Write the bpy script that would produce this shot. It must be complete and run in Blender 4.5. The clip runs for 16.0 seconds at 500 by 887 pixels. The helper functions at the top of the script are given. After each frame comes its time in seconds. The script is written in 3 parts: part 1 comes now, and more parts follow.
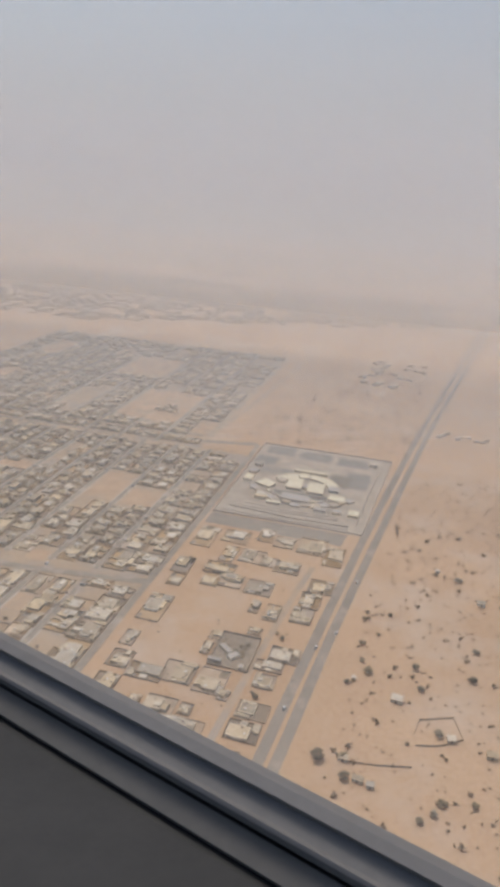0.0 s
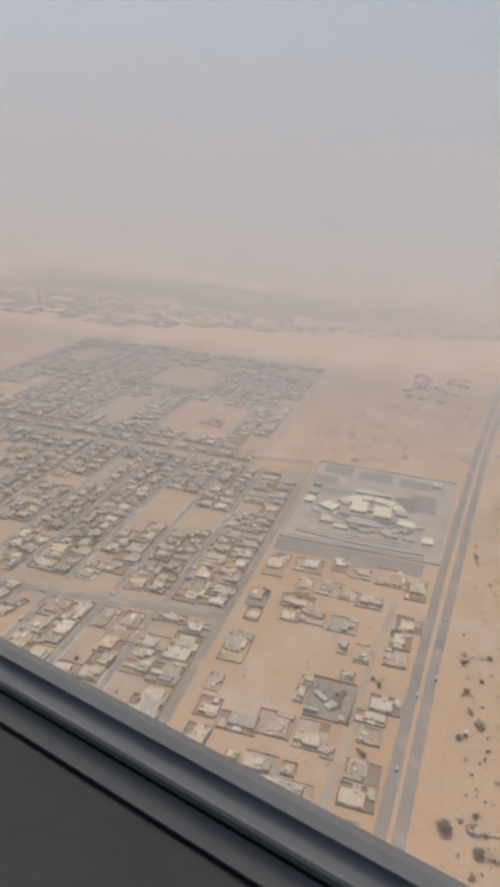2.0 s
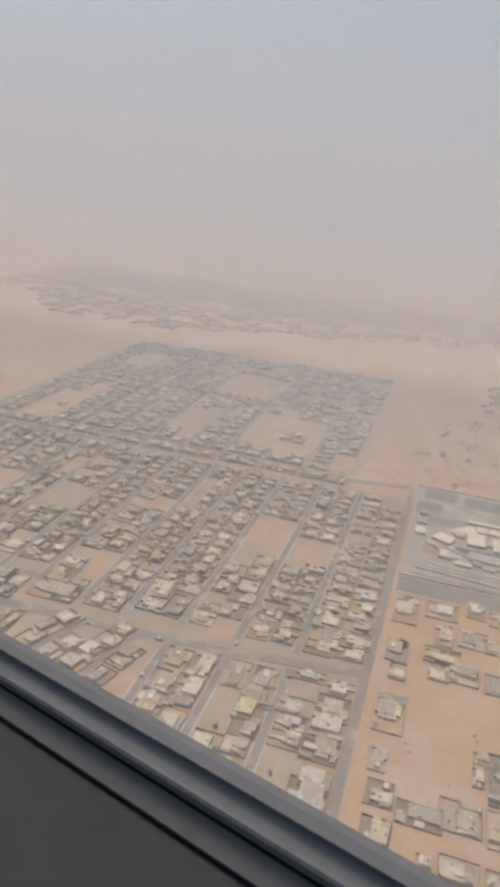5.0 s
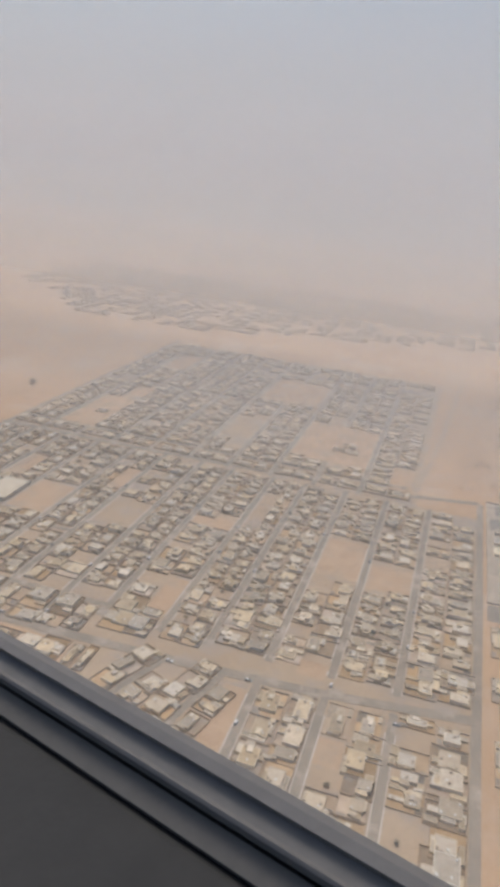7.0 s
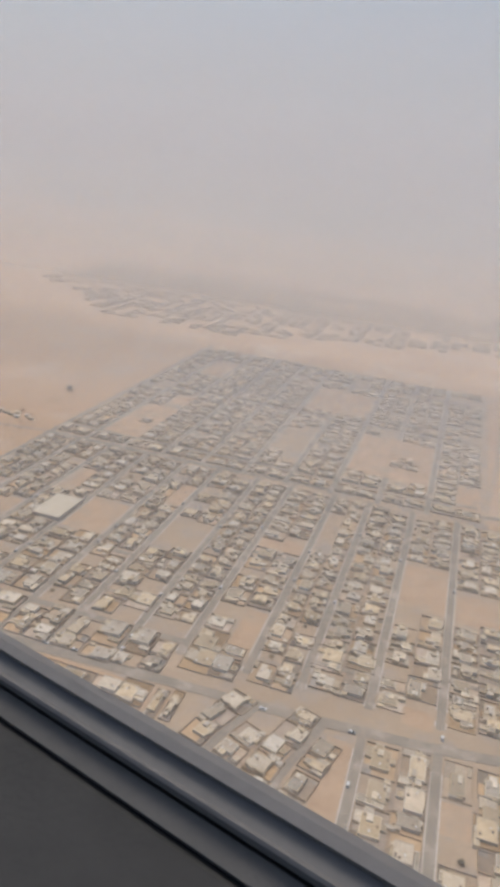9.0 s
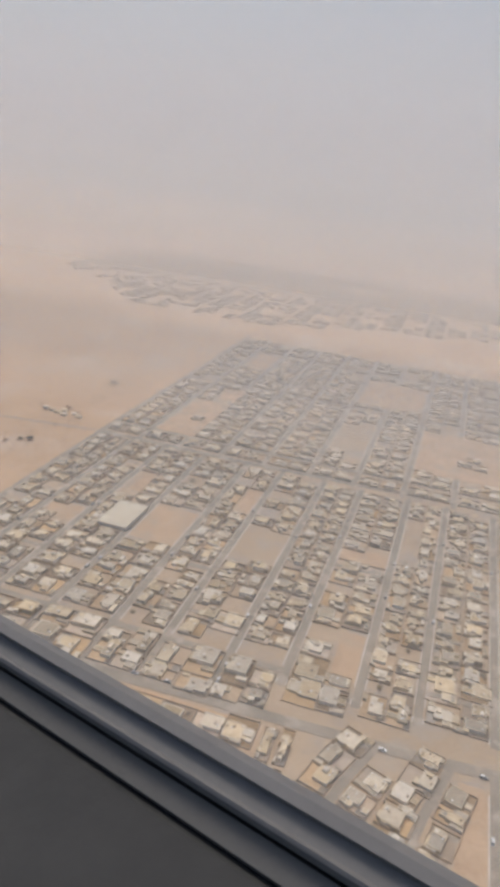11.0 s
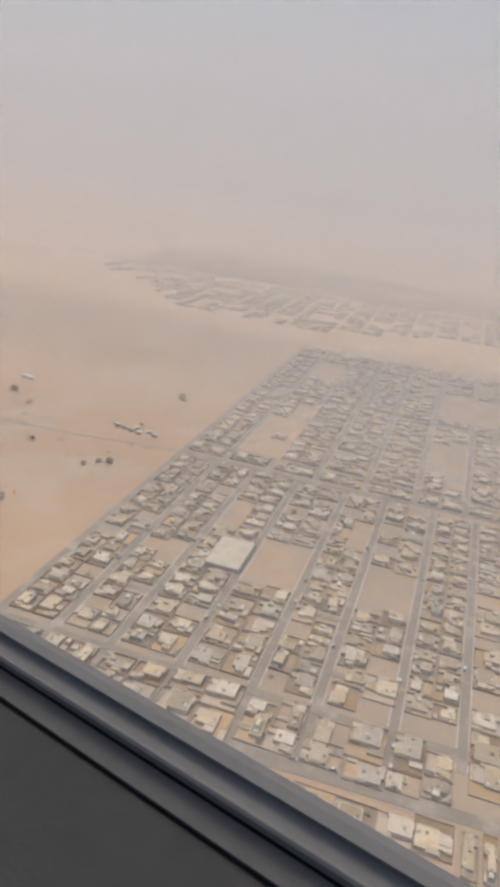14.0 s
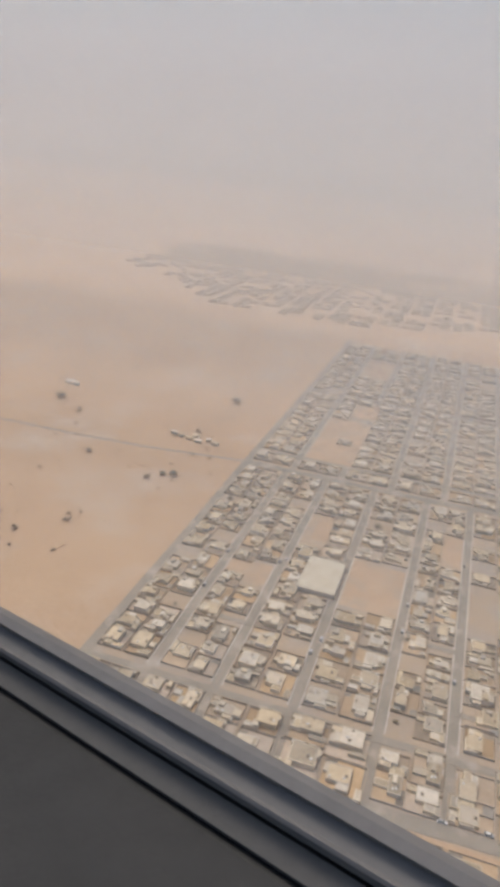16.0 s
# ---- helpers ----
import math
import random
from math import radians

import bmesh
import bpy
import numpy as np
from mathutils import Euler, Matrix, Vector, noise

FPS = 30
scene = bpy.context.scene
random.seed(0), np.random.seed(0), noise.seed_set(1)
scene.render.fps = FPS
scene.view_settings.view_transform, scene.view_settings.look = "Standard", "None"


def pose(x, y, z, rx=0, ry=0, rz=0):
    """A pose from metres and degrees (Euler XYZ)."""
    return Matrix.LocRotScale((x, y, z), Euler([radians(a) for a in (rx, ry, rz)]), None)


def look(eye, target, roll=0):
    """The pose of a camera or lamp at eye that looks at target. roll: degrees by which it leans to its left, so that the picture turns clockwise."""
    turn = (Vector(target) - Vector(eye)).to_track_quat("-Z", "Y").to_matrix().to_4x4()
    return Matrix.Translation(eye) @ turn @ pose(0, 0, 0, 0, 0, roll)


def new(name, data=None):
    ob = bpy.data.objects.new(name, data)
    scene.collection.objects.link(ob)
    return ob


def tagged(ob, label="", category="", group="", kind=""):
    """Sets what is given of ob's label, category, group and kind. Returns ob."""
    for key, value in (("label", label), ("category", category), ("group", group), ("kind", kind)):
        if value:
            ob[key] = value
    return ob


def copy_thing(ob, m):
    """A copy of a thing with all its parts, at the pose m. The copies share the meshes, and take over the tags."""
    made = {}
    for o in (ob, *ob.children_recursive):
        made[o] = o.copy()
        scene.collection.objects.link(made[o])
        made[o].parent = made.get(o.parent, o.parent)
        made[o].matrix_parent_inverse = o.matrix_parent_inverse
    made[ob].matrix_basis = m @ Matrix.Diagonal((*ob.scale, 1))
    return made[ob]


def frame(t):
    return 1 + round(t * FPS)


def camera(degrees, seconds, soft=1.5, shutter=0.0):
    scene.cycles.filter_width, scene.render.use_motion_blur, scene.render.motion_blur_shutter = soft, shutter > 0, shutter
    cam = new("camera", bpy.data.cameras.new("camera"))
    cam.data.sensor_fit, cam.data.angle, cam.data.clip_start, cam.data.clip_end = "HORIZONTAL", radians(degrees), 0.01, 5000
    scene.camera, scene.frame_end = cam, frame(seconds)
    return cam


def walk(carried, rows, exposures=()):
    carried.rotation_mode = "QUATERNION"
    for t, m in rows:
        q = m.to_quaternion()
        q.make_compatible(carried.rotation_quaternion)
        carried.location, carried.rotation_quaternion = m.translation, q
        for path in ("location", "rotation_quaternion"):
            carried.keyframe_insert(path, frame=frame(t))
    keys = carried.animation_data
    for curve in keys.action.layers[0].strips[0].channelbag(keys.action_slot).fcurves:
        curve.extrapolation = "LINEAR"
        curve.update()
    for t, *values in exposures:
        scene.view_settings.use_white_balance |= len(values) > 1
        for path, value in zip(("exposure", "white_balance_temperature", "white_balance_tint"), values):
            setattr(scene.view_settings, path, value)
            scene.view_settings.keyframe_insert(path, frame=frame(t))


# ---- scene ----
cam = camera(37.55, 16.0, soft=5.0)
PATH = [  # seconds, x, y, z, tilt, lean, turn
    (0.0, 284.9971, -102.6449, 307.1341, 69.78, -3.48, 15.50),
    (0.5, 266.6987, -96.0900, 305.9097, 69.93, -3.58, 15.53),
    (1.0, 248.4651, -89.5538, 304.6641, 70.10, -3.88, 15.63),
    (1.5, 230.2964, -83.0361, 303.3973, 70.16, -4.17, 15.68),
    (2.0, 212.1924, -76.5370, 302.1093, 70.12, -4.31, 15.77),
    (2.5, 194.1532, -70.0566, 300.8001, 70.10, -4.44, 15.87),
    (3.0, 176.1789, -63.5948, 299.4697, 70.07, -4.50, 15.84),
    (3.5, 158.2694, -57.1515, 298.1181, 69.89, -4.58, 16.05),
    (4.0, 140.4246, -50.7269, 296.7453, 69.96, -5.00, 16.50),
    (4.5, 122.6447, -44.3209, 295.3513, 69.94, -5.20, 16.65),
    (5.0, 104.9296, -37.9335, 293.9362, 69.97, -5.40, 16.70),
    (5.5, 87.2793, -31.5647, 292.4998, 70.01, -5.60, 16.70),
    (6.0, 69.6938, -25.2146, 291.0422, 70.03, -5.77, 16.70),
    (6.5, 52.1732, -18.8830, 289.5635, 70.00, -5.92, 16.73),
    (7.0, 34.7173, -12.5701, 288.0635, 69.78, -5.85, 16.81),
    (7.5, 17.3262, -6.2757, 286.5423, 69.72, -5.98, 16.84),
    (8.0, 0.0000, 0.0000, 285.0000, 69.80, -6.28, 16.91),
    (8.5, -17.2614, 6.2571, 283.4365, 69.86, -6.41, 16.92),
    (9.0, -34.4581, 12.4956, 281.8517, 69.74, -6.45, 16.97),
    (9.5, -51.5899, 18.7155, 280.2458, 69.61, -6.52, 17.01),
    (10.0, -68.6569, 24.9168, 278.6187, 69.28, -6.46, 17.07),
    (10.5, -85.6591, 31.0995, 276.9703, 68.88, -6.34, 17.14),
    (11.0, -102.5965, 37.2635, 275.3008, 68.55, -6.26, 17.21),
    (11.5, -119.4690, 43.4090, 273.6101, 68.42, -6.27, 17.29),
    (12.0, -136.2768, 49.5358, 271.8982, 68.43, -6.46, 17.38),
    (12.5, -153.0197, 55.6440, 270.1651, 68.40, -6.51, 17.45),
    (13.0, -169.6979, 61.7337, 268.4108, 68.43, -6.56, 17.52),
    (13.5, -186.3112, 67.8047, 266.6353, 68.42, -6.70, 17.55),
    (14.0, -202.8597, 73.8571, 264.8386, 68.39, -6.76, 17.58),
    (14.5, -219.3434, 79.8909, 263.0207, 68.33, -6.48, 17.54),
    (15.0, -235.7624, 85.9060, 261.1816, 68.08, -6.17, 17.58),
    (15.5, -252.1164, 91.9026, 259.3213, 68.10, -5.87, 17.85),
    (16.0, -268.4057, 97.8805, 257.4398, 67.77, -5.72, 17.59),
]

walk(cam, [(t, pose(x, y, z, rx, ry, rz)) for t, x, y, z, rx, ry, rz in PATH],
     exposures=[(0.0, 0.20, 6220, 6), (4.0, 0.22, 6200, 6), (9.0, 0.26, 6200, 6), (12.0, 0.31, 6270, 6), (16.0, 0.28, 6360, 6)])

# ---- light: a dusty, hazy noon ----
SUN_ELEVATION, SUN_AZIMUTH = 58.0, -40.0   # degrees; azimuth from +y towards +x
world = bpy.data.worlds.new("dusty_sky")
scene.world = world
world.use_nodes = True
wn = world.node_tree.nodes
sky = wn.new("ShaderNodeTexSky")
sky.sky_type = "NISHITA"
sky.sun_disc = False
sky.sun_elevation, sky.sun_rotation = radians(SUN_ELEVATION), radians(SUN_AZIMUTH)
sky.altitude, sky.air_density, sky.dust_density, sky.ozone_density = 400.0, 1.0, 5.5, 1.0
wn["Background"].inputs["Strength"].default_value = 0.15
world.node_tree.links.new(sky.outputs["Color"], wn["Background"].inputs["Color"])

sun = new("sun", bpy.data.lights.new("sun", "SUN"))
sun.data.energy, sun.data.angle, sun.data.color = 0.95, radians(20.0), (1.0, 0.93, 0.82)
az, el = radians(SUN_AZIMUTH), radians(SUN_ELEVATION)
sun.matrix_world = look((math.sin(az) * math.cos(el) * 900, math.cos(az) * math.cos(el) * 900, math.sin(el) * 900), (0, 0, 0))


# ---- materials ----
def node(nt, kind, **settings):
    n = nt.nodes.new("ShaderNode" + kind)
    for key, value in settings.items():
        n.inputs[key.replace("_", " ")].default_value = value
    return n


def surface(name, dark, light, scale, fine, rough=0.9, bump=0.3, vary="", spread=0.0, metal=0.0, patches=None):
    """A rough surface: two noises mix a dark and a light colour; vary adds a random tone per object or per island."""
    mat = bpy.data.materials.new(name)
    mat.use_nodes = True
    nt = mat.node_tree
    link = nt.links.new
    bsdf = nt.nodes["Principled BSDF"]
    bsdf.inputs["Roughness"].default_value = rough
    bsdf.inputs["Metallic"].default_value = metal
    bsdf.inputs["Specular IOR Level"].default_value = 0.2
    geo = nt.nodes.new("ShaderNodeNewGeometry")
    big = node(nt, "TexNoise", Scale=scale, Detail=5.0, Roughness=0.6)
    small = node(nt, "TexNoise", Scale=fine, Detail=3.0, Roughness=0.65)
    link(geo.outputs["Position"], big.inputs["Vector"])
    link(geo.outputs["Position"], small.inputs["Vector"])
    add = nt.nodes.new("ShaderNodeMath")
    add.operation = "MULTIPLY_ADD"
    add.inputs[1].default_value = 0.45
    link(small.outputs["Fac"], add.inputs[0])
    half = nt.nodes.new("ShaderNodeMath")
    half.operation = "MULTIPLY"
    half.inputs[1].default_value = 0.55
    link(big.outputs["Fac"], half.inputs[0])
    link(half.outputs[0], add.inputs[2])
    ramp = nt.nodes.new("ShaderNodeValToRGB")
    ramp.color_ramp.elements[0].position, ramp.color_ramp.elements[1].position = 0.36, 0.64
    ramp.color_ramp.elements[0].color, ramp.color_ramp.elements[1].color = (*dark, 1), (*light, 1)
    link(add.outputs[0], ramp.inputs["Fac"])
    colour = ramp.outputs["Color"]
    if patches:
        spots, size, low, high = patches
        patch = node(nt, "TexNoise", Scale=size, Detail=6.0, Roughness=0.62)
        link(geo.outputs["Position"], patch.inputs["Vector"])
        step = nt.nodes.new("ShaderNodeMapRange")
        step.inputs["From Min"].default_value, step.inputs["From Max"].default_value = low, high
        link(patch.outputs["Fac"], step.inputs["Value"])
        mix = nt.nodes.new("ShaderNodeMix")
        mix.data_type = "RGBA"
        link(step.outputs[0], mix.inputs["Factor"])
        link(colour, mix.inputs["A"])
        mix.inputs["B"].default_value = (*spots, 1)
        colour = mix.outputs["Result"]
    if vary:
        if vary == "object":
            rnd = nt.nodes.new("ShaderNodeObjectInfo").outputs["Random"]
        else:
            rnd = geo.outputs["Random Per Island"]
        tone = nt.nodes.new("ShaderNodeMapRange")
        tone.inputs["To Min"].default_value, tone.inputs["To Max"].default_value = 1 - spread, 1 + spread * 0.6
        link(rnd, tone.inputs["Value"])
        hsv = node(nt, "HueSaturation")
        link(tone.outputs[0], hsv.inputs["Value"])
        wheel = nt.nodes.new("ShaderNodeMath")
        wheel.operation = "FRACT"
        times = nt.nodes.new("ShaderNodeMath")
        times.operation = "MULTIPLY"
        times.inputs[1].default_value = 7.31
        link(rnd, times.inputs[0])
        link(times.outputs[0], wheel.inputs[0])
        sat = nt.nodes.new("ShaderNodeMapRange")
        sat.inputs["To Min"].default_value, sat.inputs["To Max"].default_value = 0.75, 1.3
        link(wheel.outputs[0], sat.inputs["Value"])
        link(sat.outputs[0], hsv.inputs["Saturation"])
        link(colour, hsv.inputs["Color"])
        colour = hsv.outputs["Color"]
    link(colour, bsdf.inputs["Base Color"])
    relief = node(nt, "Bump", Strength=bump, Distance=0.15)
    link(small.outputs["Fac"], relief.inputs["Height"])
    link(relief.outputs["Normal"], bsdf.inputs["Normal"])
    return mat


SAND = surface("desert_sand", (0.39, 0.252, 0.152), (0.495, 0.338, 0.213), 0.006, 0.35, patches=((0.47, 0.36, 0.27), 0.011, 0.50, 0.72))
YARD = surface("packed_earth", (0.34, 0.25, 0.168), (0.43, 0.325, 0.228), 0.02, 0.5, patches=((0.34, 0.28, 0.225), 0.03, 0.48, 0.62))
PLOT = surface("bare_plot", (0.37, 0.25, 0.16), (0.49, 0.345, 0.228), 0.05, 0.5, patches=((0.37, 0.285, 0.205), 0.045, 0.5, 0.68))
ASPHALT = surface("dusty_asphalt", (0.235, 0.197, 0.155), (0.315, 0.265, 0.21), 0.05, 0.9, patches=((0.40, 0.335, 0.27), 0.06, 0.52, 0.68))
HIGHWAY = surface("grey_asphalt", (0.225, 0.19, 0.152), (0.295, 0.252, 0.205), 0.03, 0.7, patches=((0.38, 0.31, 0.245), 0.04, 0.55, 0.75))
KERB = surface("pale_kerb", (0.40, 0.34, 0.28), (0.55, 0.48, 0.40), 0.3, 2.0)
PAVING = surface("grey_paving", (0.31, 0.258, 0.20), (0.43, 0.36, 0.285), 0.06, 0.6, patches=((0.46, 0.375, 0.285), 0.08, 0.5, 0.65))
COURT = surface("dark_court", (0.23, 0.20, 0.17), (0.30, 0.262, 0.225), 0.1, 1.0)
# plaster lighter than the roofs: brightness put into the colour for shaded fronts
WALL = surface("house_plaster", (0.51, 0.425, 0.315), (0.64, 0.54, 0.41), 0.4, 3.0, vary="object", spread=0.32)
ROOF = surface("roof_screed", (0.42, 0.34, 0.245), (0.565, 0.465, 0.345), 0.25, 1.6, vary="object", spread=0.36)
FLOOR = surface("yard_floor", (0.34, 0.25, 0.168), (0.46, 0.345, 0.238), 0.15, 1.2, vary="object", spread=0.40)
# dark ground tone; in the yard corners it also paints in shade
PATCH = surface("dark_yard_and_shade", (0.23, 0.19, 0.15), (0.34, 0.285, 0.225), 0.3, 1.6, vary="object", spread=0.40)
PATCH_ROW = surface("dark_yard_and_shade_row", (0.23, 0.19, 0.15), (0.34, 0.285, 0.225), 0.3, 1.6, vary="island", spread=0.40)
FLOOR_ROW = surface("yard_floor_row", (0.34, 0.25, 0.168), (0.46, 0.345, 0.238), 0.15, 1.2, vary="island", spread=0.40)
# FENCE and FENCE_ROW: brown walls, darkened to include the shadow along them
FENCE = surface("compound_wall", (0.31, 0.243, 0.178), (0.42, 0.335, 0.25), 0.4, 3.0, vary="object", spread=0.25)
WALL_ROW = surface("house_plaster_row", (0.51, 0.425, 0.315), (0.64, 0.54, 0.41), 0.4, 3.0, vary="island", spread=0.32)
ROOF_ROW = surface("roof_screed_row", (0.42, 0.34, 0.245), (0.565, 0.465, 0.345), 0.25, 1.6, vary="island", spread=0.36)
FENCE_ROW = surface("compound_wall_row", (0.31, 0.243, 0.178), (0.42, 0.335, 0.25), 0.4, 3.0, vary="island", spread=0.25)
CREAM = surface("cream_roof", (0.58, 0.49, 0.345), (0.72, 0.62, 0.45), 0.2, 1.5)
HALL_ROOF = surface("hall_roof", (0.47, 0.40, 0.30), (0.57, 0.495, 0.385), 0.12, 1.2)
GREY_ROOF = surface("grey_roof", (0.36, 0.32, 0.275), (0.47, 0.42, 0.365), 0.2, 1.5)
METAL = surface("painted_metal", (0.16, 0.12, 0.09), (0.24, 0.19, 0.15), 1.0, 6.0, rough=0.6, vary="object", spread=0.4)
TANK = surface("water_tank_plastic", (0.50, 0.46, 0.40), (0.64, 0.59, 0.52), 1.0, 6.0, rough=0.5)
GLASS = surface("dark_glazing", (0.03, 0.035, 0.04), (0.06, 0.065, 0.07), 1.0, 5.0, rough=0.15, bump=0.0)
LEAF = surface("dusty_leaves", (0.20, 0.164, 0.115), (0.29, 0.238, 0.17), 0.5, 4.0, vary="object", spread=0.35)
SCRUB = surface("dry_scrub", (0.18, 0.128, 0.086), (0.255, 0.187, 0.128), 0.5, 4.0, vary="island", spread=0.3)
BARK = surface("dry_bark", (0.10, 0.075, 0.055), (0.17, 0.13, 0.10), 1.0, 6.0)
PAINT = surface("car_paint", (0.50, 0.48, 0.45), (0.60, 0.575, 0.54), 0.5, 3.0, rough=0.5, bump=0.0, vary="object", spread=0.5)
TYRE = surface("tyre_rubber", (0.02, 0.02, 0.02), (0.035, 0.035, 0.035), 3.0, 9.0)
BEZEL = surface("grey_window_bezel", (0.125, 0.115, 0.108), (0.15, 0.138, 0.13), 2.0, 60.0, rough=0.85, bump=0.01)
SEAL = surface("dark_window_seal", (0.085, 0.078, 0.072), (0.10, 0.092, 0.085), 3.0, 40.0, rough=0.95, bump=0.05)
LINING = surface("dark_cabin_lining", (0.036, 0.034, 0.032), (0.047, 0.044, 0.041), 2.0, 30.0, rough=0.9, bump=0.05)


# ---- mesh helpers ----
def finish(name, verts, faces, material, parent=None, label="", smooth=False):
    me = bpy.data.meshes.new(name)
    me.from_pydata(verts, [], faces)
    me.update()
    me.materials.append(material)
    if smooth:
        me.polygons.foreach_set("use_smooth", [True] * len(me.polygons))
    ob = new(name, me)
    if parent is not None:
        ob.parent = parent
    if label:
        ob["label"] = label
    return ob


class Shell:
    """Collects quads for one mesh."""

    def __init__(self):
        self.v, self.f = [], []

    def quad(self, *pts):
        n = len(self.v)
        self.v += [tuple(p) for p in pts]
        self.f.append(tuple(range(n, n + len(pts))))

    def prism(self, ring, z0, z1, top=True):
        n, k = len(self.v), len(ring)
        self.v += [(x, y, z0) for x, y in ring] + [(x, y, z1) for x, y in ring]
        for i in range(k):
            j = (i + 1) % k
            self.f.append((n + i, n + j, n + k + j, n + k + i))
        if top:
            self.f.append(tuple(n + k + i for i in range(k)))

    def box(self, x0, x1, y0, y1, z0, z1):
        self.prism([(x0, y0), (x1, y0), (x1, y1), (x0, y1)], z0, z1)

    def ring(self, x0, x1, y0, y1, z0, z1, t):
        """Four walls of thickness t with a flat top."""
        n = len(self.v)
        a = [(x0, y0), (x1, y0), (x1, y1), (x0, y1)]
        b = [(x0 + t, y0 + t), (x1 - t, y0 + t), (x1 - t, y1 - t), (x0 + t, y1 - t)]
        self.v += [(x, y, z0) for x, y in a] + [(x, y, z1) for x, y in a] + [(x, y, z1) for x, y in b] + [(x, y, z0) for x, y in b]
        for i in range(4):
            j = (i + 1) % 4
            self.f += [(n + i, n + j, n + 4 + j, n + 4 + i), (n + 4 + i, n + 4 + j, n + 8 + j, n + 8 + i), (n + 8 + i, n + 8 + j, n + 12 + j, n + 12 + i)]

    def placed(self, other, x, y, turn, sx=1.0, sy=1.0, sz=1.0):
        n = len(self.v)
        c, s = math.cos(turn), math.sin(turn)
        self.v += [(x + c * px * sx - s * py * sy, y + s * px * sx + c * py * sy, pz * sz) for px, py, pz in other.v]
        self.f += [tuple(i + n for i in f) for f in other.f]

    def object(self, name, material, parent=None, label="", smooth=False):
        return finish(name, self.v, self.f, material, parent, label, smooth)


def strip(pts, width, z, drop=0.0):
    """A road ribbon along pts, with its edges let into the ground."""
    s = Shell()
    left, right = [], []
    for i, (x, y) in enumerate(pts):
        x0, y0 = pts[max(i - 1, 0)]
        x1, y1 = pts[min(i + 1, len(pts) - 1)]
        d = Vector((x1 - x0, y1 - y0)).normalized()
        left.append((x - d.y * width / 2, y + d.x * width / 2))
        right.append((x + d.y * width / 2, y - d.x * width / 2))
    for i in range(len(pts) - 1):
        s.quad((*right[i], z), (*right[i + 1], z), (*left[i + 1], z), (*left[i], z))
        s.quad((*right[i], 0), (*right[i + 1], 0), (*right[i + 1], z), (*right[i], z))
        s.quad((*left[i + 1], 0), (*left[i], 0), (*left[i], z), (*left[i + 1], z))
    return s


def setting(s, name, material, label, category):
    return tagged(s.object(name, material), label, category, kind="structure")


# ---- ground ----
g = Shell()
STEP = 500
for i in range(-9, 9):
    for j in range(-4, 10):
        g.quad((i * STEP, j * STEP, 0), ((i + 1) * STEP, j * STEP, 0), ((i + 1) * STEP, (j + 1) * STEP, 0), (i * STEP, (j + 1) * STEP, 0))
ground = setting(g, "ground", SAND, "orange-tan desert sand with pale patches", "ground")

# streets that run away from the flight line: low part, then the part beyond the middle street
LOW = [-425, -388, -352, -311, -268, -233, -192, -157, -114, -80, -39, 2, 43, 90]
HIGH = [-425, -385, -342, -299, -255, -210, -166, -120, -74, -27, 26]
V_MID, V_END = 668, 1165

# packed earth under the built-up blocks
earth = Shell()
for x0, x1, y0, y1 in [(-428, 90, 384, 668), (-428, -157, 338, 384), (-157, 90, 255, 384), (-428, 30, 668, 1165)]:
    earth.quad((x0, y0, 0.03), (x1, y0, 0.03), (x1, y1, 0.03), (x0, y1, 0.03))
setting(earth, "packed_earth", YARD, "grey-brown packed earth between the houses", "ground")

grove = Shell()
grove.quad((166, 287, 0.05), (194, 287, 0.05), (194, 326, 0.05), (166, 326, 0.05))
setting(grove, "grey_yard", PATCH, "dark grey-brown ground of a yard with trees", "ground")

# vacant plots of bare sand
VACANT = [(-381, -338, 700, 824), (-377, -345, 994, 1090), (-362, -338, 836, 890), (-35, -1, 497, 561), (-119, -27, 741, 874), (-204, -126, 926, 1045), (-198, -168, 760, 850), (-2, 22, 702, 762),
          (-307, -272, 488, 545), (-229, -196, 495, 553), (-384, -356, 488, 512), (-250, -237, 565, 612), (-342, -330, 560, 600), (-182, -161, 386, 398),
          (6, 39, 492, 532), (-20, -2, 368, 384), (-133, -118, 392, 440), (4, 20, 299, 320), (-153, -118, 528, 552)]
WEDGE = [(-57, -42, 262, 341)]
GREY_PLOTS = [(-229, -196, 495, 553), (-182, -161, 386, 398), (-198, -168, 760, 850)]
for x0, x1, y0, y1 in WEDGE + [v for v in VACANT if v not in GREY_PLOTS]:
    p = Shell()
    p.quad((x0, y0, 0.06), (x1, y0, 0.06), (x1, y1, 0.06), (x0, y1, 0.06))
    setting(p, "vacant_plot", PLOT, "vacant plot of bare orange sand", "ground")

ROADS = []
CROSSINGS = [(338, 374), (379, 389), (661, 682), (695, 707), (900, 918), (1080, 1098)]


def street(pts, width, name="street", material=ASPHALT, kerb=True):
    """A street; each lies a few millimetres over the one before. Straight ones get kerbs between the crossings."""
    ROADS.append(name)
    setting(strip(pts, width, 0.08 + 0.004 * len(ROADS)), name, material, "dusty grey asphalt street between house rows", "road")
    if not kerb:
        return
    x, y0, y1 = pts[0][0], pts[0][1], pts[-1][1]
    for a, c in CROSSINGS + [(y1, y1)]:
        if a > y0 + 4 and y0 < y1:
            for side in (-1, 1):
                e = x + side * (width / 2 + 0.5)
                setting(strip([(e, y0), (e, min(a, y1))], 0.9, 0.2), "kerb", KERB, "pale dusty kerb along the street", "kerb")
        if c > y0:
            y0 = max(y0, c)


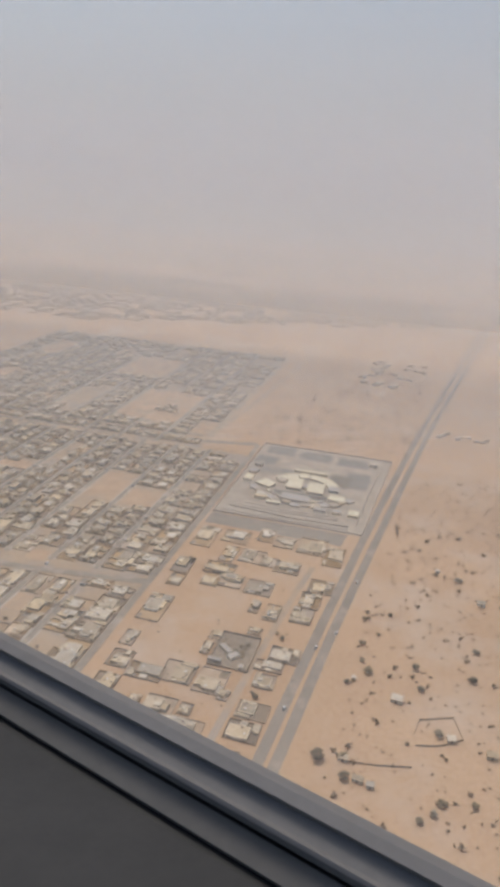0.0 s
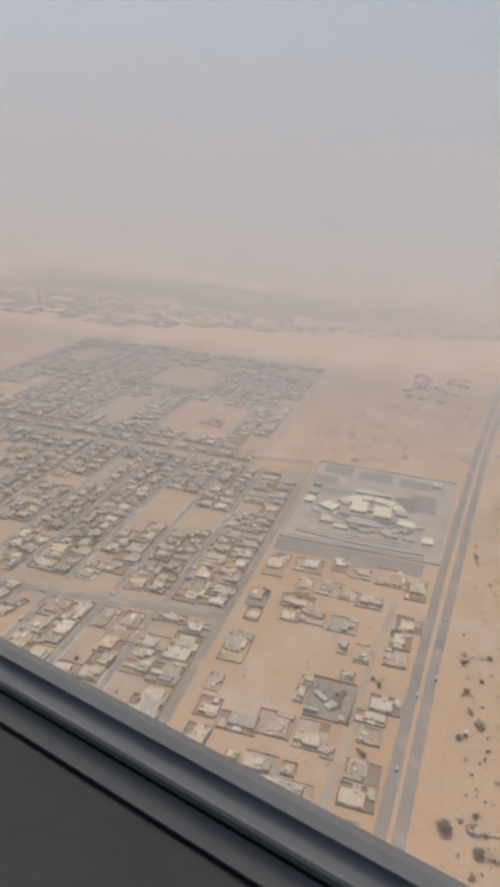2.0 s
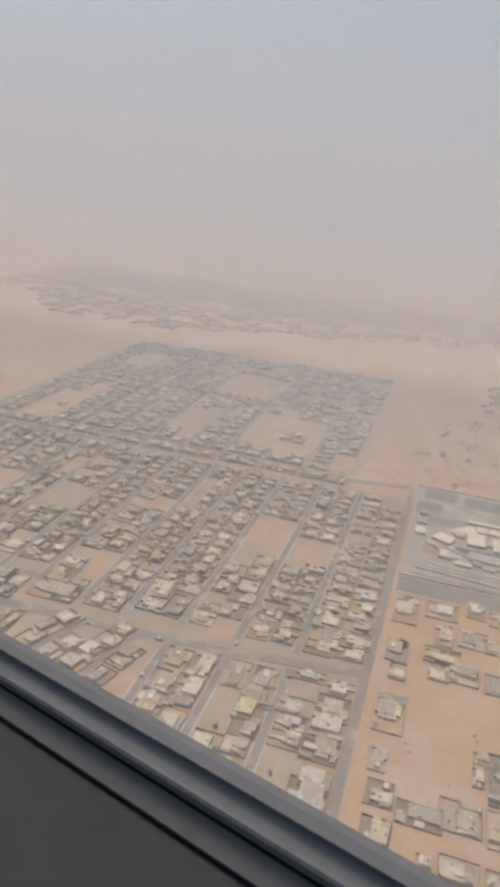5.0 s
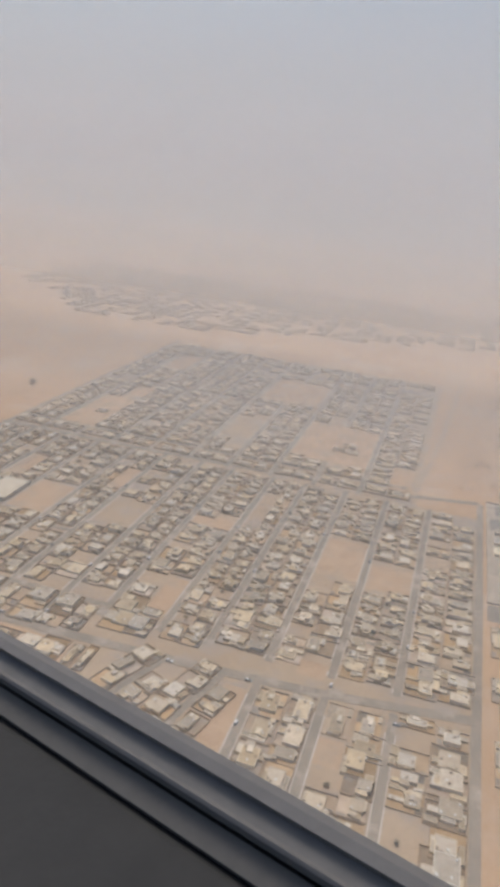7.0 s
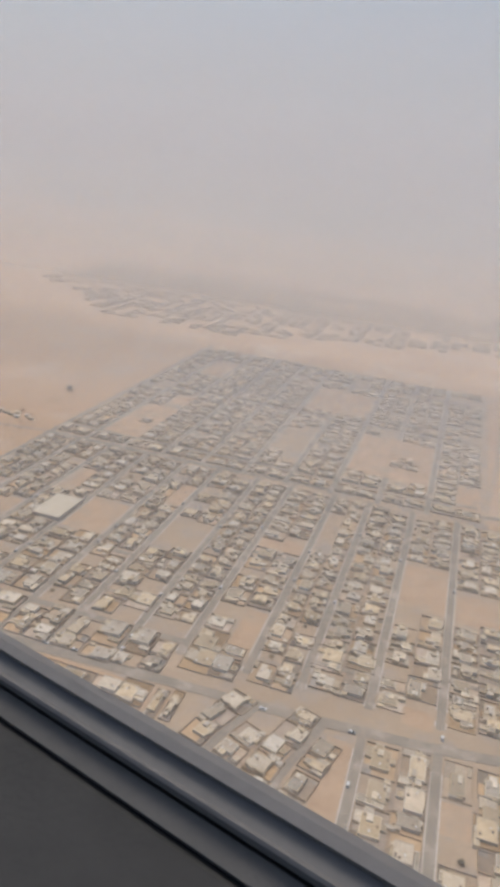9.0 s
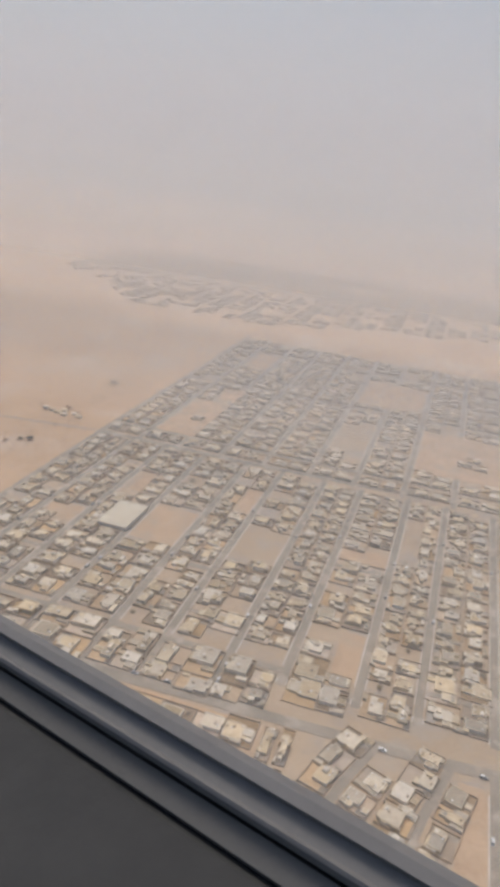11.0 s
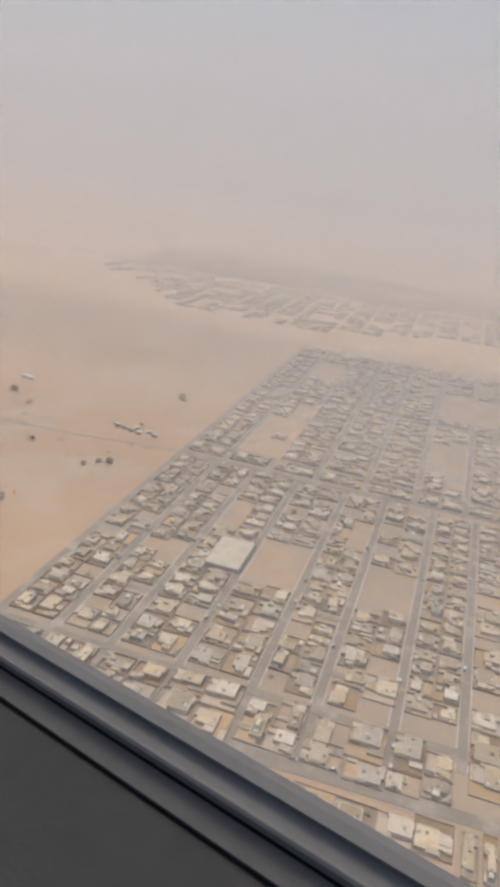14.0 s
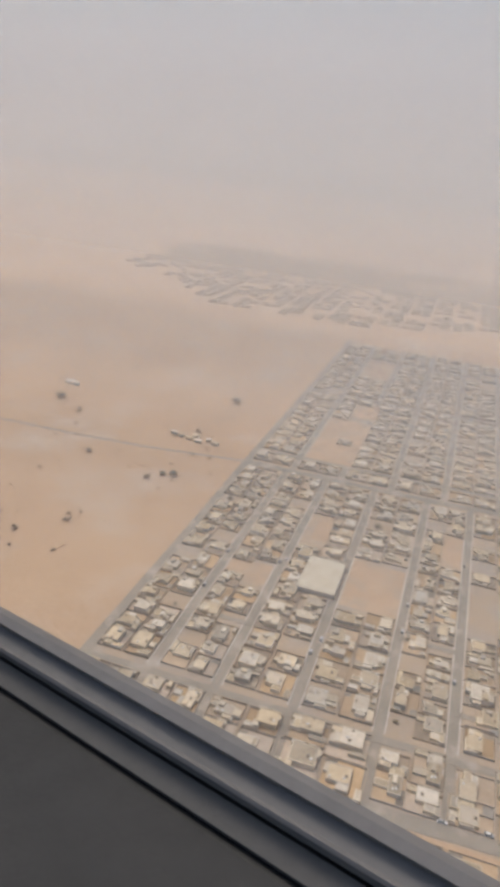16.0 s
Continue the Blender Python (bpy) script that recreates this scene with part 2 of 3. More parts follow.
for x in LOW[1:-1]:
    street([(x, 372 if x > -160 else 342), (x, 520), (x, V_MID)], 5.0)
for x in HIGH[1:-1]:
    start = V_MID
    for x0, x1, y0, y1 in sorted(VACANT, key=lambda q: q[2]):
        if x0 + 3 < x < x1 - 3 and y0 > V_MID:
            street([(x, start), (x, y0)], 5.0)
            start = y1
    street([(x, start), (x, V_END)], 5.0)
street([(90, 150), (90, 350), (91, 500), (91, 705)], 6.0, kerb=False)
street([(-425, 250), (-424, 520), (-425, 670), (-424, 900), (-425, 1180)], 7.0, kerb=False)
for x in (-39, 2, 43):
    street([(x, 180), (x, 300), (x, 356)], 5.0)
street([(-425, 384), (-300, 384), (-157, 386)], 5.5, kerb=False)
street([(-425, 342), (-300, 340), (-157, 346), (-85, 349), (-6, 355), (36, 361), (90, 369)], 8.0, kerb=False)
street([(-425, 668), (-300, 668), (-150, 676), (-8, 686), (26, 692), (90, 708)], 7.5, kerb=False)
CURVES = [[(-127, 250), (-119, 290), (-110, 320), (-98, 350)], [(-90, 240), (-80, 280), (-72, 312), (-60, 352)]]
for c in CURVES:
    street(c, 5.0, kerb=False)
street([(26, 694), (36, 800), (46, 940), (61, 1214)], 6.0, material=YARD, kerb=False)
for x0, x1, y in [(-388, -352, 445), (-388, -352, 520), (-425, -388, 560), (-352, -311, 470), (-311, -268, 452), (-268, -233, 470), (-233, -192, 418), (-192, -157, 470), (-157, -114, 520), (-114, -80, 480), (-80, -39, 402), (-39, 2, 436), (2, 43, 420), (43, 90, 410)]:
    street([(x0, y), (x1, y)], 4.0, kerb=False)
for y in (700, 905, 1085):
    street([(-425, y), (-200, y + 4), (20, y + 10)], 5.5, kerb=False)

# the dual carriageway
LEFT_LANE = [(205, 0), (221, 217), (230, 347), (242, 500), (256, 650), (274, 829), (312, 1159), (370, 1650)]
RIGHT_LANE = [(214, 0), (231, 221), (240, 352), (253, 495), (267, 650), (285, 834), (325, 1164), (385, 1650)]
for lane in (LEFT_LANE, RIGHT_LANE):
    setting(strip(lane, 7.0, 0.09), "road", HIGHWAY, "grey asphalt carriageway with sandy edges", "road")
track = [(-428, 668), (-470, 660), (-520, 652), (-590, 646), (-800, 640)]
lane = [(189, 196), (193, 260), (198, 330), (204, 400), (209, 440)]
setting(strip(lane, 5.0, 0.05), "dirt_track", YARD, "pale grey-brown dirt lane between walled yards", "road")
setting(strip(track, 4.0, 0.05), "dirt_track", PATCH, "grey-brown dirt track across the sand", "road")


# ---- houses ----
HOUSE_LABELS = ["flat-roofed cream plaster house inside a walled yard", "beige two-storey house with a parapet roof and a walled yard",
                "pale flat-roofed house with a lower wing beside a street", "sand-coloured plaster house with a roof room and water tank"]


def house_masses(rng):
    """Rectangles of a house on a 15.3 x 15.3 m lot, front at y = 0: (x0, x1, y0, y1, height), the main block first."""
    low, high = 0.55, 14.75

    def kept(x0, x1, y0, y1, h):
        return (max(x0, low), min(x1, high), max(y0, low), min(y1, high), h + rng.uniform(-0.08, 0.08))

    w, d = rng.uniform(6.6, 10.0), rng.uniform(6.0, 9.4)
    x, y = rng.uniform(0.9, 14.4 - w), rng.uniform(0.9, 14.4 - d)
    tall = rng.choice([2.6, 2.8, 3.0, 3.3, 4.0])
    masses = [kept(x, x + w, y, y + d, tall)]
    for _ in range(rng.choice((2, 3, 3, 4))):   # wings that grow out of the main block
        ww, wd = rng.uniform(2.4, 5.2), rng.uniform(2.4, 5.2)
        side = rng.randrange(4)
        wx = (x - ww * 0.8, x + w - ww * 0.2)[side] if side < 2 else rng.uniform(x - 0.8, x + w - ww + 0.8)
        wy = (y - wd * 0.8, y + d - wd * 0.2)[side - 2] if side > 1 else rng.uniform(y - 0.8, y + d - wd + 0.8)
        masses.append(kept(wx, wx + ww, wy, wy + wd, tall - rng.choice((0.25, 0.5, 0.9))))
    for _ in range(rng.choice((1, 2, 2, 3))):   # guest rooms, stores and car ports against the yard wall
        lw, ld = (rng.uniform(2.0, 3.2), rng.uniform(3.0, 7.5))
        if rng.random() < 0.5:
            lw, ld = ld, lw
        ax = rng.choice((low + rng.uniform(0, 0.4), high - lw, rng.uniform(low, high - lw)))
        ay = rng.choice((low + rng.uniform(0, 0.4), high - ld))
        masses.append(kept(ax, ax + lw, ay, ay + ld, rng.choice((1.7, 1.95, 2.2))))
    return [m for m in masses if m[1] - m[0] > 1.2 and m[3] - m[2] > 1.2]


def roof_things(rng, masses):
    """Small boxes on the main roof: (x0, x1, y0, y1, z0, z1, is_room)."""
    x0, x1, y0, y1, h = masses[0]
    out = []
    if rng.random() < 0.55:
        w, d = rng.uniform(2.2, 3.6), rng.uniform(2.0, 3.2)
        rx, ry = rng.choice((x0 + 0.36, x1 - w - 0.36)), rng.uniform(y0 + 0.4, y1 - d - 0.4)
        out.append((rx, rx + w, ry, ry + d, h - 0.35, h + rng.uniform(0.9, 1.5), True))
    for _ in range(rng.choice((1, 2, 3))):
        w, d = rng.uniform(0.6, 1.3), rng.uniform(0.6, 1.2)
        ax, ay = rng.uniform(x0 + 0.5, x1 - w - 0.5), rng.uniform(y0 + 0.5, y1 - d - 0.5)
        out.append((ax, ax + w, ay, ay + d, h - 0.35, h + rng.uniform(0.1, 0.45), False))
    return out


def yard_patch(rng):
    """A corner of the yard, darkened for paving, planting and the shade there."""
    w, d = rng.uniform(2.5, 7.0), rng.uniform(2.5, 6.0)
    x, y = rng.choice((0.3, 15.0 - w)), rng.choice((0.3, 15.0 - d))
    return x, x + w, y, y + d


def house_template(seed):
    rng = random.Random(seed)
    top = new("house")
    masses = house_masses(rng)
    for k, (x0, x1, y0, y1, h) in enumerate(masses):
        s = Shell()
        s.ring(x0, x1, y0, y1, 0, h, 0.26)
        body = s.object("wall" if k == 0 else "wing_wall", WALL, top)
        s = Shell()
        s.box(x0 + 0.26, x1 - 0.26, y0 + 0.26, y1 - 0.26, h - 0.6, h - 0.22)
        s.object("roof", ROOF, body)
        if k:
            continue
        for i in range(3):
            cx = x0 + (x1 - x0) * (i + 0.5) / 3
            s = Shell()
            if i == 1:
                s.box(cx - 0.45, cx + 0.45, y0 - 0.05, y0 + 0.1, 0.05, 1.5)
                s.object("door", METAL, body)
                continue
            s.box(cx - 0.55, cx + 0.55, y0 - 0.04, y0 + 0.1, 0.8, 1.6)
            s.object("window", GLASS, body)
    for x0, x1, y0, y1, z0, z1, room in roof_things(rng, masses):
        s = Shell()
        s.box(x0, x1, y0, y1, z0, z1)
        s.object("roof_room" if room else "cooling_unit", WALL if room else rng.choice((TANK, METAL)), top)
    x0, x1, y0, y1, h = masses[0]
    if seed % 3 == 0:
        tx, ty = x1 - 1.2, y0 + 1.2
        s = Shell()
        s.prism([(tx + 0.45 * math.cos(a * math.pi / 5), ty + 0.45 * math.sin(a * math.pi / 5)) for a in range(10)], h - 0.35, h + 0.5)
        s.object("water_tank", TANK, top)
    hy = rng.uniform(1.1, 1.45)
    s = Shell()
    s.ring(0, 15.3, 0, 15.3, 0, hy, 0.24)
    yard_wall = s.object("compound_wall", FENCE, top)
    s = Shell()
    s.box(0.24, 15.06, 0.24, 15.06, 0.0, 0.1)
    s.object("yard_floor", FLOOR, top)
    s = Shell()
    s.box(*yard_patch(rng), 0.02, 0.16)
    s.object("paved_corner", PATCH, top)
    gx = rng.uniform(3, 10)
    s = Shell()
    s.box(gx, gx + 2.6, -0.05, 0.28, 0.05, hy - 0.15)
    s.object("gate", METAL, yard_wall)
    tagged(top, HOUSE_LABELS[seed % 4], "house", "houses of the desert town")
    return top


def row_house(rng, wall, roof, fence, floor, patch, x, y, turn, sx, sy):
    """The same kind of house, added to the joined rows."""
    sz = rng.uniform(0.65, 0.92)
    a, b, c, e, f = Shell(), Shell(), Shell(), Shell(), Shell()
    e.quad((0.2, 0.2, 0.1), (15.1, 0.2, 0.1), (15.1, 15.1, 0.1), (0.2, 15.1, 0.1))
    masses = house_masses(rng)
    for x0, x1, y0, y1, h in masses:
        a.ring(x0, x1, y0, y1, 0, h, 0.26)
        b.quad((x0 + 0.26, y0 + 0.26, h - 0.22), (x1 - 0.26, y0 + 0.26, h - 0.22), (x1 - 0.26, y1 - 0.26, h - 0.22), (x0 + 0.26, y1 - 0.26, h - 0.22))
    for *box, room in roof_things(rng, masses):
        a.box(*box)
    f.box(*yard_patch(rng), 0.02, 0.16)
    c.ring(0, 15.3, 0, 15.3, 0, rng.uniform(1.1, 1.45), 0.24)
    for to, piece in ((wall, a), (roof, b), (fence, c), (floor, e), (patch, f)):
        to.placed(piece, x, y, turn, sx, sy, sz)


def inside(x, y, rects, m=0.0):
    return any(x0 - m < x < x1 + m and y0 - m < y < y1 + m for x0, x1, y0, y1 in rects)


TEMPLATES = [house_template(k) for k in range(28)]
lot_rng = random.Random(41)
DETAIL_LIMIT = 432
near_lots, far_lots, yard_trees = [], [], []


def fill(x0, x1, y0, y1, half=3.9, empty=0.08, sizes=(13.0, 15.0, 16.5, 18.0, 20.0)):
    """Two rows of lots back to back between two streets."""
    depth = (x1 - x0) / 2 - half
    for side in (0, 1):
        cuts = [y0]
        while cuts[-1] < y1 - 9.0:
            cuts.append(min(y1, cuts[-1] + lot_rng.choice(sizes)))
        if y1 - cuts[-1] < 9.0:
            cuts[-1] = y1
        for a, c in zip(cuts, cuts[1:]):
            size = c - a
            cx = x0 + half + depth / 2 if side == 0 else x1 - half - depth / 2
            cy = (a + c) / 2
            if inside(cx, cy, VACANT + BLOCKED, 1.0):
                continue
            if lot_rng.random() < empty:
                if lot_rng.random() < 0.45:
                    yard_trees.append((cx + lot_rng.uniform(-4, 4), cy + lot_rng.uniform(-4, 4), lot_rng.uniform(0.6, 1.1)))
                continue
            sx, sy = size / 15.5, depth / 15.5
            back = lot_rng.uniform(0.0, 0.8)
            if side == 0:
                lot = (x0 + half - back, cy + size / 2, -math.pi / 2, sx, sy)
            else:
                lot = (x1 - half + back, cy - size / 2, math.pi / 2, sx, sy)
            (near_lots if cy < DETAIL_LIMIT else far_lots).append(lot)
            if lot_rng.random() < 0.13:
                yard_trees.append((cx + (-1) ** (1 - side) * depth * 0.38, cy + lot_rng.uniform(-5, 5), lot_rng.uniform(0.35, 0.75)))


BLOCKED = [(-338, -309, 488, 536), (-60, -43, 255, 350)]
for x0, x1 in zip(LOW, LOW[1:]):
    base = 392 if x1 <= -157 else (376 if x1 > -40 else 366)
    fill(x0, x1, base, 660)
    if x1 <= -157:
        fill(x0, x1, 347.5, 380.5, half=2.8, empty=0.02)
        if x0 > -320:
            fill(x0 + 1, x1 - 1, 319, 335, half=0.8)
for x0, x1, y0, y1 in [(-39, 2, 190, 346), (2, 43, 190, 350), (43, 90, 190, 358)]:
    fill(x0, x1, y0, y1, empty=0.16, sizes=(12.5, 16.0, 19.0, 22.0))
for c in CURVES:
    for side in (-1, 1):
        for (ax, ay), (bx, by) in zip(c, c[1:]):
            d = Vector((bx - ax, by - ay))
            length, turn = d.length, math.atan2(d.y, d.x)
            d.normalize()
            n = max(1, round(length / 15.8))
            for k in range(n):
                s0 = (k + 1 if side > 0 else k) * length / n
                px, py = ax + d.x * s0 + d.y * 3.4 * side, ay + d.y * s0 - d.x * 3.4 * side
                if 252 < py < 344:
                    near_lots.append((px, py, turn + (math.pi if side > 0 else 0.0), length / n / 15.5, 0.98))
fill(-157 + 2, -140, 262, 338, half=0.5)
for x0, x1 in zip(HIGH, HIGH[1:]):
    fill(x0, x1, 677, 696, half=3.5)
    fill(x0, x1, 706, 900)
    fill(x0, x1, 912, 1082)
    fill(x0, x1, 1094, 1160, empty=0.2)

far_lots += [(-75, 778, 0.0, 1.0, 0.9), (-58, 776, 0.0, 0.9, 1.0), (-66, 796, 0.0, 1.0, 0.8), (-362, 752, 0.0, 0.9, 0.9)]

for k, (x, y, turn, sx, sy) in enumerate(near_lots):
    t = TEMPLATES[k % len(TEMPLATES)] if k >= len(TEMPLATES) else None
    m = Matrix.LocRotScale((x, y, 0), Euler((0, 0, turn)), (sx, sy, lot_rng.uniform(0.68, 0.95)))
    if lot_rng.random() < 0.5:
        m = m @ pose(15.3, 15.3, 0, 0, 0, 180)
    if t is None:
        TEMPLATES[k].matrix_basis = m
    else:
        copy_thing(TEMPLATES[lot_rng.randrange(len(TEMPLATES))], m)


def rows(lots, name, label, seed):
    rng = random.Random(seed)
    shells = [Shell() for _ in range(5)]
    for x, y, turn, sx, sy in lots:
        row_house(rng, *shells, x, y, turn, sx, sy)
    top = tagged(new(name), label, "houses", kind="stuff")
    for shell, piece, material in zip(shells, ("wall", "roof", "compound_wall", "yard_floor", "paved_corner"), (WALL_ROW, ROOF_ROW, FENCE_ROW, FLOOR_ROW, PATCH_ROW)):
        shell.object(piece, material, top)
    return top


rows([l for l in far_lots if l[1] < 672], "house_rows", "rows of flat-roofed beige houses with walled yards", 5)
rows([l for l in far_lots if l[1] >= 672], "house_rows", "far rows of flat-roofed houses on the town's edge", 6)

# the district beyond the sand belt, and a hamlet by the main road
far_rng = random.Random(8)
far = []
for i in range(-24, 16):
    for j in range(0, 17):
        x, y = i * 41.0 + far_rng.uniform(-2, 2), 1235 + j * 44.0
        if y < 1255 + max(0, (x + 500) * 0.45) or (x < -670 and y < 1243 + (-670 - x) * 0.92) or (i * 7 + j * 3) % 17 == 0:
            continue
        for k in range(2):
            for n in range(2):
                if far_rng.random() < 0.72:
                    far.append((x + 3 + k * 18, y + 3 + n * 21, 0.0, 1.1, far_rng.uniform(1.0, 1.3)))
rows(far, "house_rows", "hazy far district of low flat-roofed houses", 9)
hamlet = [(far_rng.uniform(165, 275), far_rng.uniform(1050, 1230), far_rng.uniform(0, 6), 0.8, 0.8) for _ in range(26)]
rows(hamlet, "house_rows", "scattered far low houses beside the main road", 10)

# houses between the boundary street and the main road
# walled lots, row by row: x, y, width, depth
EAST = [(127, 458, 19, 22), (149, 466, 17, 26), (168, 463, 19, 20), (189, 460, 20, 26), (128, 424, 15, 26), (146, 427, 17, 25), (165, 426, 12, 18), (178, 421, 26, 20),
        (124, 401, 22, 18), (130, 383, 13, 17), (144, 384, 17, 19), (164, 381, 17, 20), (175, 356, 9, 16), (187, 350, 9, 22)]
EAST += [(158, 315, 8, 9), (184, 330, 8, 8), (159, 296, 5, 15), (125, 257, 19, 17), (146, 260, 17, 24), (165, 259, 17, 25), (184, 257, 6, 9),
         (132, 233, 9, 11), (145, 226, 17, 22), (164, 236, 10, 12), (166, 218, 18, 16), (140, 204, 16, 16), (160, 198, 18, 17)]
EAST += [(99, 440, 14, 34), (101, 391, 13, 26), (103, 370, 12, 20), (100, 320, 14, 32), (102, 288, 12, 18), (103, 264, 12, 19), (104, 238, 12, 18), (104, 212, 12, 18),
         (214, 446, 15, 30), (211, 400, 16, 20), (208, 379, 17, 20), (206, 354, 17, 22), (203, 305, 16, 18), (201, 292, 15, 12), (200, 275, 15, 15), (197, 245, 16, 18), (196, 226, 16, 18), (195, 200, 15, 18)]
for x, y, w, d in EAST:
    m = Matrix.LocRotScale((x, y, 0), Euler((0, 0, 0)), (w / 15.5, d / 15.5, lot_rng.uniform(0.68, 0.95)))
    if lot_rng.random() < 0.5:
        m = m @ pose(15.3, 15.3, 0, 0, 0, 180)
    copy_thing(TEMPLATES[lot_rng.randrange(len(TEMPLATES))], m)

# a wide single-storey hall with a flat cream roof
s = Shell()
s.ring(-336, -311, 491, 533, 0, 3.4, 0.4)
hall = new("hall")
s.object("wall", WALL, hall)
s = Shell()
s.box(-335.6, -311.4, 491.4, 532.6, 2.6, 3.0)
s.object("roof", HALL_ROOF, hall)
tagged(hall, "wide low hall with a flat cream roof", "hall")

# ---- school compound ----
school_ground = Shell()
school_ground.quad((97, 512, 0.05), (240, 512, 0.05), (250, 716, 0.05), (97, 716, 0.05))
setting(school_ground, "school_yard", PAVING, "grey paved yard of the school compound", "ground")
p = Shell()
p.quad((97, 486, 0.07), (225, 486, 0.07), (228, 510, 0.07), (97, 510, 0.07))
setting(p, "car_park", HIGHWAY, "grey asphalt forecourt before the school", "ground")
for x0, x1, y0, y1 in [(106, 138, 686, 712), (146, 182, 682, 708), (190, 226, 680, 704), (100, 124, 650, 676), (206, 232, 620, 664)]:
    p = Shell()
    p.quad((x0, y0, 0.09), (x1, y0, 0.09), (x1, y1, 0.09), (x0, y1, 0.09))
    setting(p, "sports_court", COURT, "dark grey sports court in the school yard", "court")


def wall_run(pts, height, thick, name, material, label, category):
    top = new(name)
    for (x0, y0), (x1, y1) in zip(pts, pts[1:]):
        d = Vector((x1 - x0, y1 - y0))
        n = Vector((-d.y, d.x)).normalized() * thick / 2
        s = Shell()
        s.prism([(x0 - n.x, y0 - n.y), (x1 - n.x, y1 - n.y), (x1 + n.x, y1 + n.y), (x0 + n.x, y0 + n.y)], 0, height)
        s.object("wall_panel", material, top)
    return tagged(top, label, category)


for x0, x1, y0, y1 in [(112, 150, 626, 646), (190, 212, 616, 650), (112, 136, 560, 580), (140, 196, 576, 586)]:
    p = Shell()
    p.quad((x0, y0, 0.1), (x1, y0, 0.1), (x1, y1, 0.1), (x0, y1, 0.1))
    setting(p, "school_garden", PATCH, "dark grey-brown garden bed in the school yard", "ground")
wall_run([(97, 512), (240, 514), (250, 716), (97, 716), (97, 512)], 1.2, 0.3, "perimeter_wall", KERB, "beige plaster wall round the school compound", "wall")
wall_run([(108, 530), (170, 524), (226, 526)], 1.2, 0.3, "inner_wall", KERB, "low beige wall inside the school yard", "wall")
wall_run([(232, 530), (240, 700)], 1.2, 0.3, "inner_wall", KERB, "low beige wall along the school's roadside", "wall")


def block(name, ring, height, roof_material, label):
    top = new(name)
    s = Shell()
    s.prism(ring, 0, height - 0.4, top=False)
    s.object("wall", WALL, top)
    cx, cy = sum(p[0] for p in ring) / len(ring), sum(p[1] for p in ring) / len(ring)
    s = Shell()
    s.prism([(cx + (x - cx) * 1.03, cy + (y - cy) * 1.03) for x, y in ring], height - 0.4, height)
    s.object("roof", roof_material, top)
    return tagged(top, label, "school building", "school buildings")


def arc(cx, cy, rx, ry, a0, a1, thick, n=10):
    out = [(cx + rx * math.cos(radians(a0 + (a1 - a0) * i / n)), cy + ry * math.sin(radians(a0 + (a1 - a0) * i / n))) for i in range(n + 1)]
    inn = [(cx + (rx - thick) * math.cos(radians(a0 + (a1 - a0) * i / n)), cy + (ry - thick) * math.sin(radians(a0 + (a1 - a0) * i / n))) for i in range(n + 1)]
    return out + inn[::-1]


block("school_hall", [(150, 592), (166, 592), (165, 618), (149, 618)], 2.7, CREAM, "large school hall with a flat cream roof")
block("school_hall", [(173, 588), (190, 588), (189, 613), (172, 613)], 2.7, CREAM, "second large school hall with a flat cream roof")
block("school_link", [(166.4, 598), (172.4, 597), (171.6, 606), (166, 607)], 2.4, GREY_ROOF, "grey-roofed link between the two school halls")
for a0, a1, tall in [(18, 44, 2.1), (46, 66, 2.3), (68, 88, 2.0), (92, 112, 2.3), (114, 136, 2.0), (138, 162, 2.2)]:
    block("school_wing", arc(169, 602, 36, 34, a0, a1, 10 + tall), tall, CREAM, "curved school wing with a cream roof")
block("school_pavilion", [(118, 592), (134, 584), (139, 597), (126, 606)], 2.6, CREAM, "angular school pavilion with a cream roof")
block("school_pavilion", [(197, 578), (215, 575), (213, 588), (199, 591)], 2.6, CREAM, "angular pavilion with a pale roof beside the hall")
block("school_pavilion", [(138, 606), (147, 604), (147, 614), (139, 615)], 2.3, ROOF, "small tan-roofed pavilion beside the cream hall")
block("school_pavilion", [(194, 600), (205, 600), (204, 612), (193, 612)], 2.4, GREY_ROOF, "grey-roofed pavilion beside the second hall")
# a ring of classrooms round the court, each with its own roof
for k in range(13):
    a0 = 202 + k * 10.6
    block("classroom", arc(168, 606, 60 - 3 * (k % 2), 56 - 3 * (k % 2), a0, a0 + 9.4, 8, n=3), 1.7 + 0.25 * (k % 3), (GREY_ROOF, PAVING, ROOF)[k % 3], "low grey-roofed classroom in the curved row")
for k in range(11):
    a0 = 206 + k * 11.5
    block("canopy", arc(168, 606, 45, 42, a0, a0 + 7.5, 4, n=2), 1.3, (PAVING, CREAM, GREY_ROOF)[k % 3], "small shade canopy in the school court")
for k, (x, y, w, d) in enumerate([(103, 596, 9, 14), (103, 618, 9, 10), (104, 640, 8, 9), (222, 548, 10, 12), (206, 548, 9, 7), (126, 556, 12, 6), (140, 548, 14, 5), (188, 548, 12, 5), (226, 690, 9, 8), (150, 640, 36, 5)]):
    block("school_annex", [(x, y), (x + w, y), (x + w, y + d), (x, y + d)], 2.6 + 0.3 * (k % 3), (CREAM, GREY_ROOF, ROOF)[k % 3], "small flat-roofed school outbuilding in the paved yard")
for y, x0, x1 in [(536, 112, 214), (542, 120, 206), (520, 104, 226)]:
    wall_run([(x0, y), ((x0 + x1) / 2, y - 3), (x1, y)], 0.7, 0.5, "terrace_kerb", KERB, "low pale terrace wall before the school", "wall")
block("school_annex", [(150, 562), (180, 560), (180, 574), (152, 576)], 3.4, GREY_ROOF, "grey flat-roofed school annex")


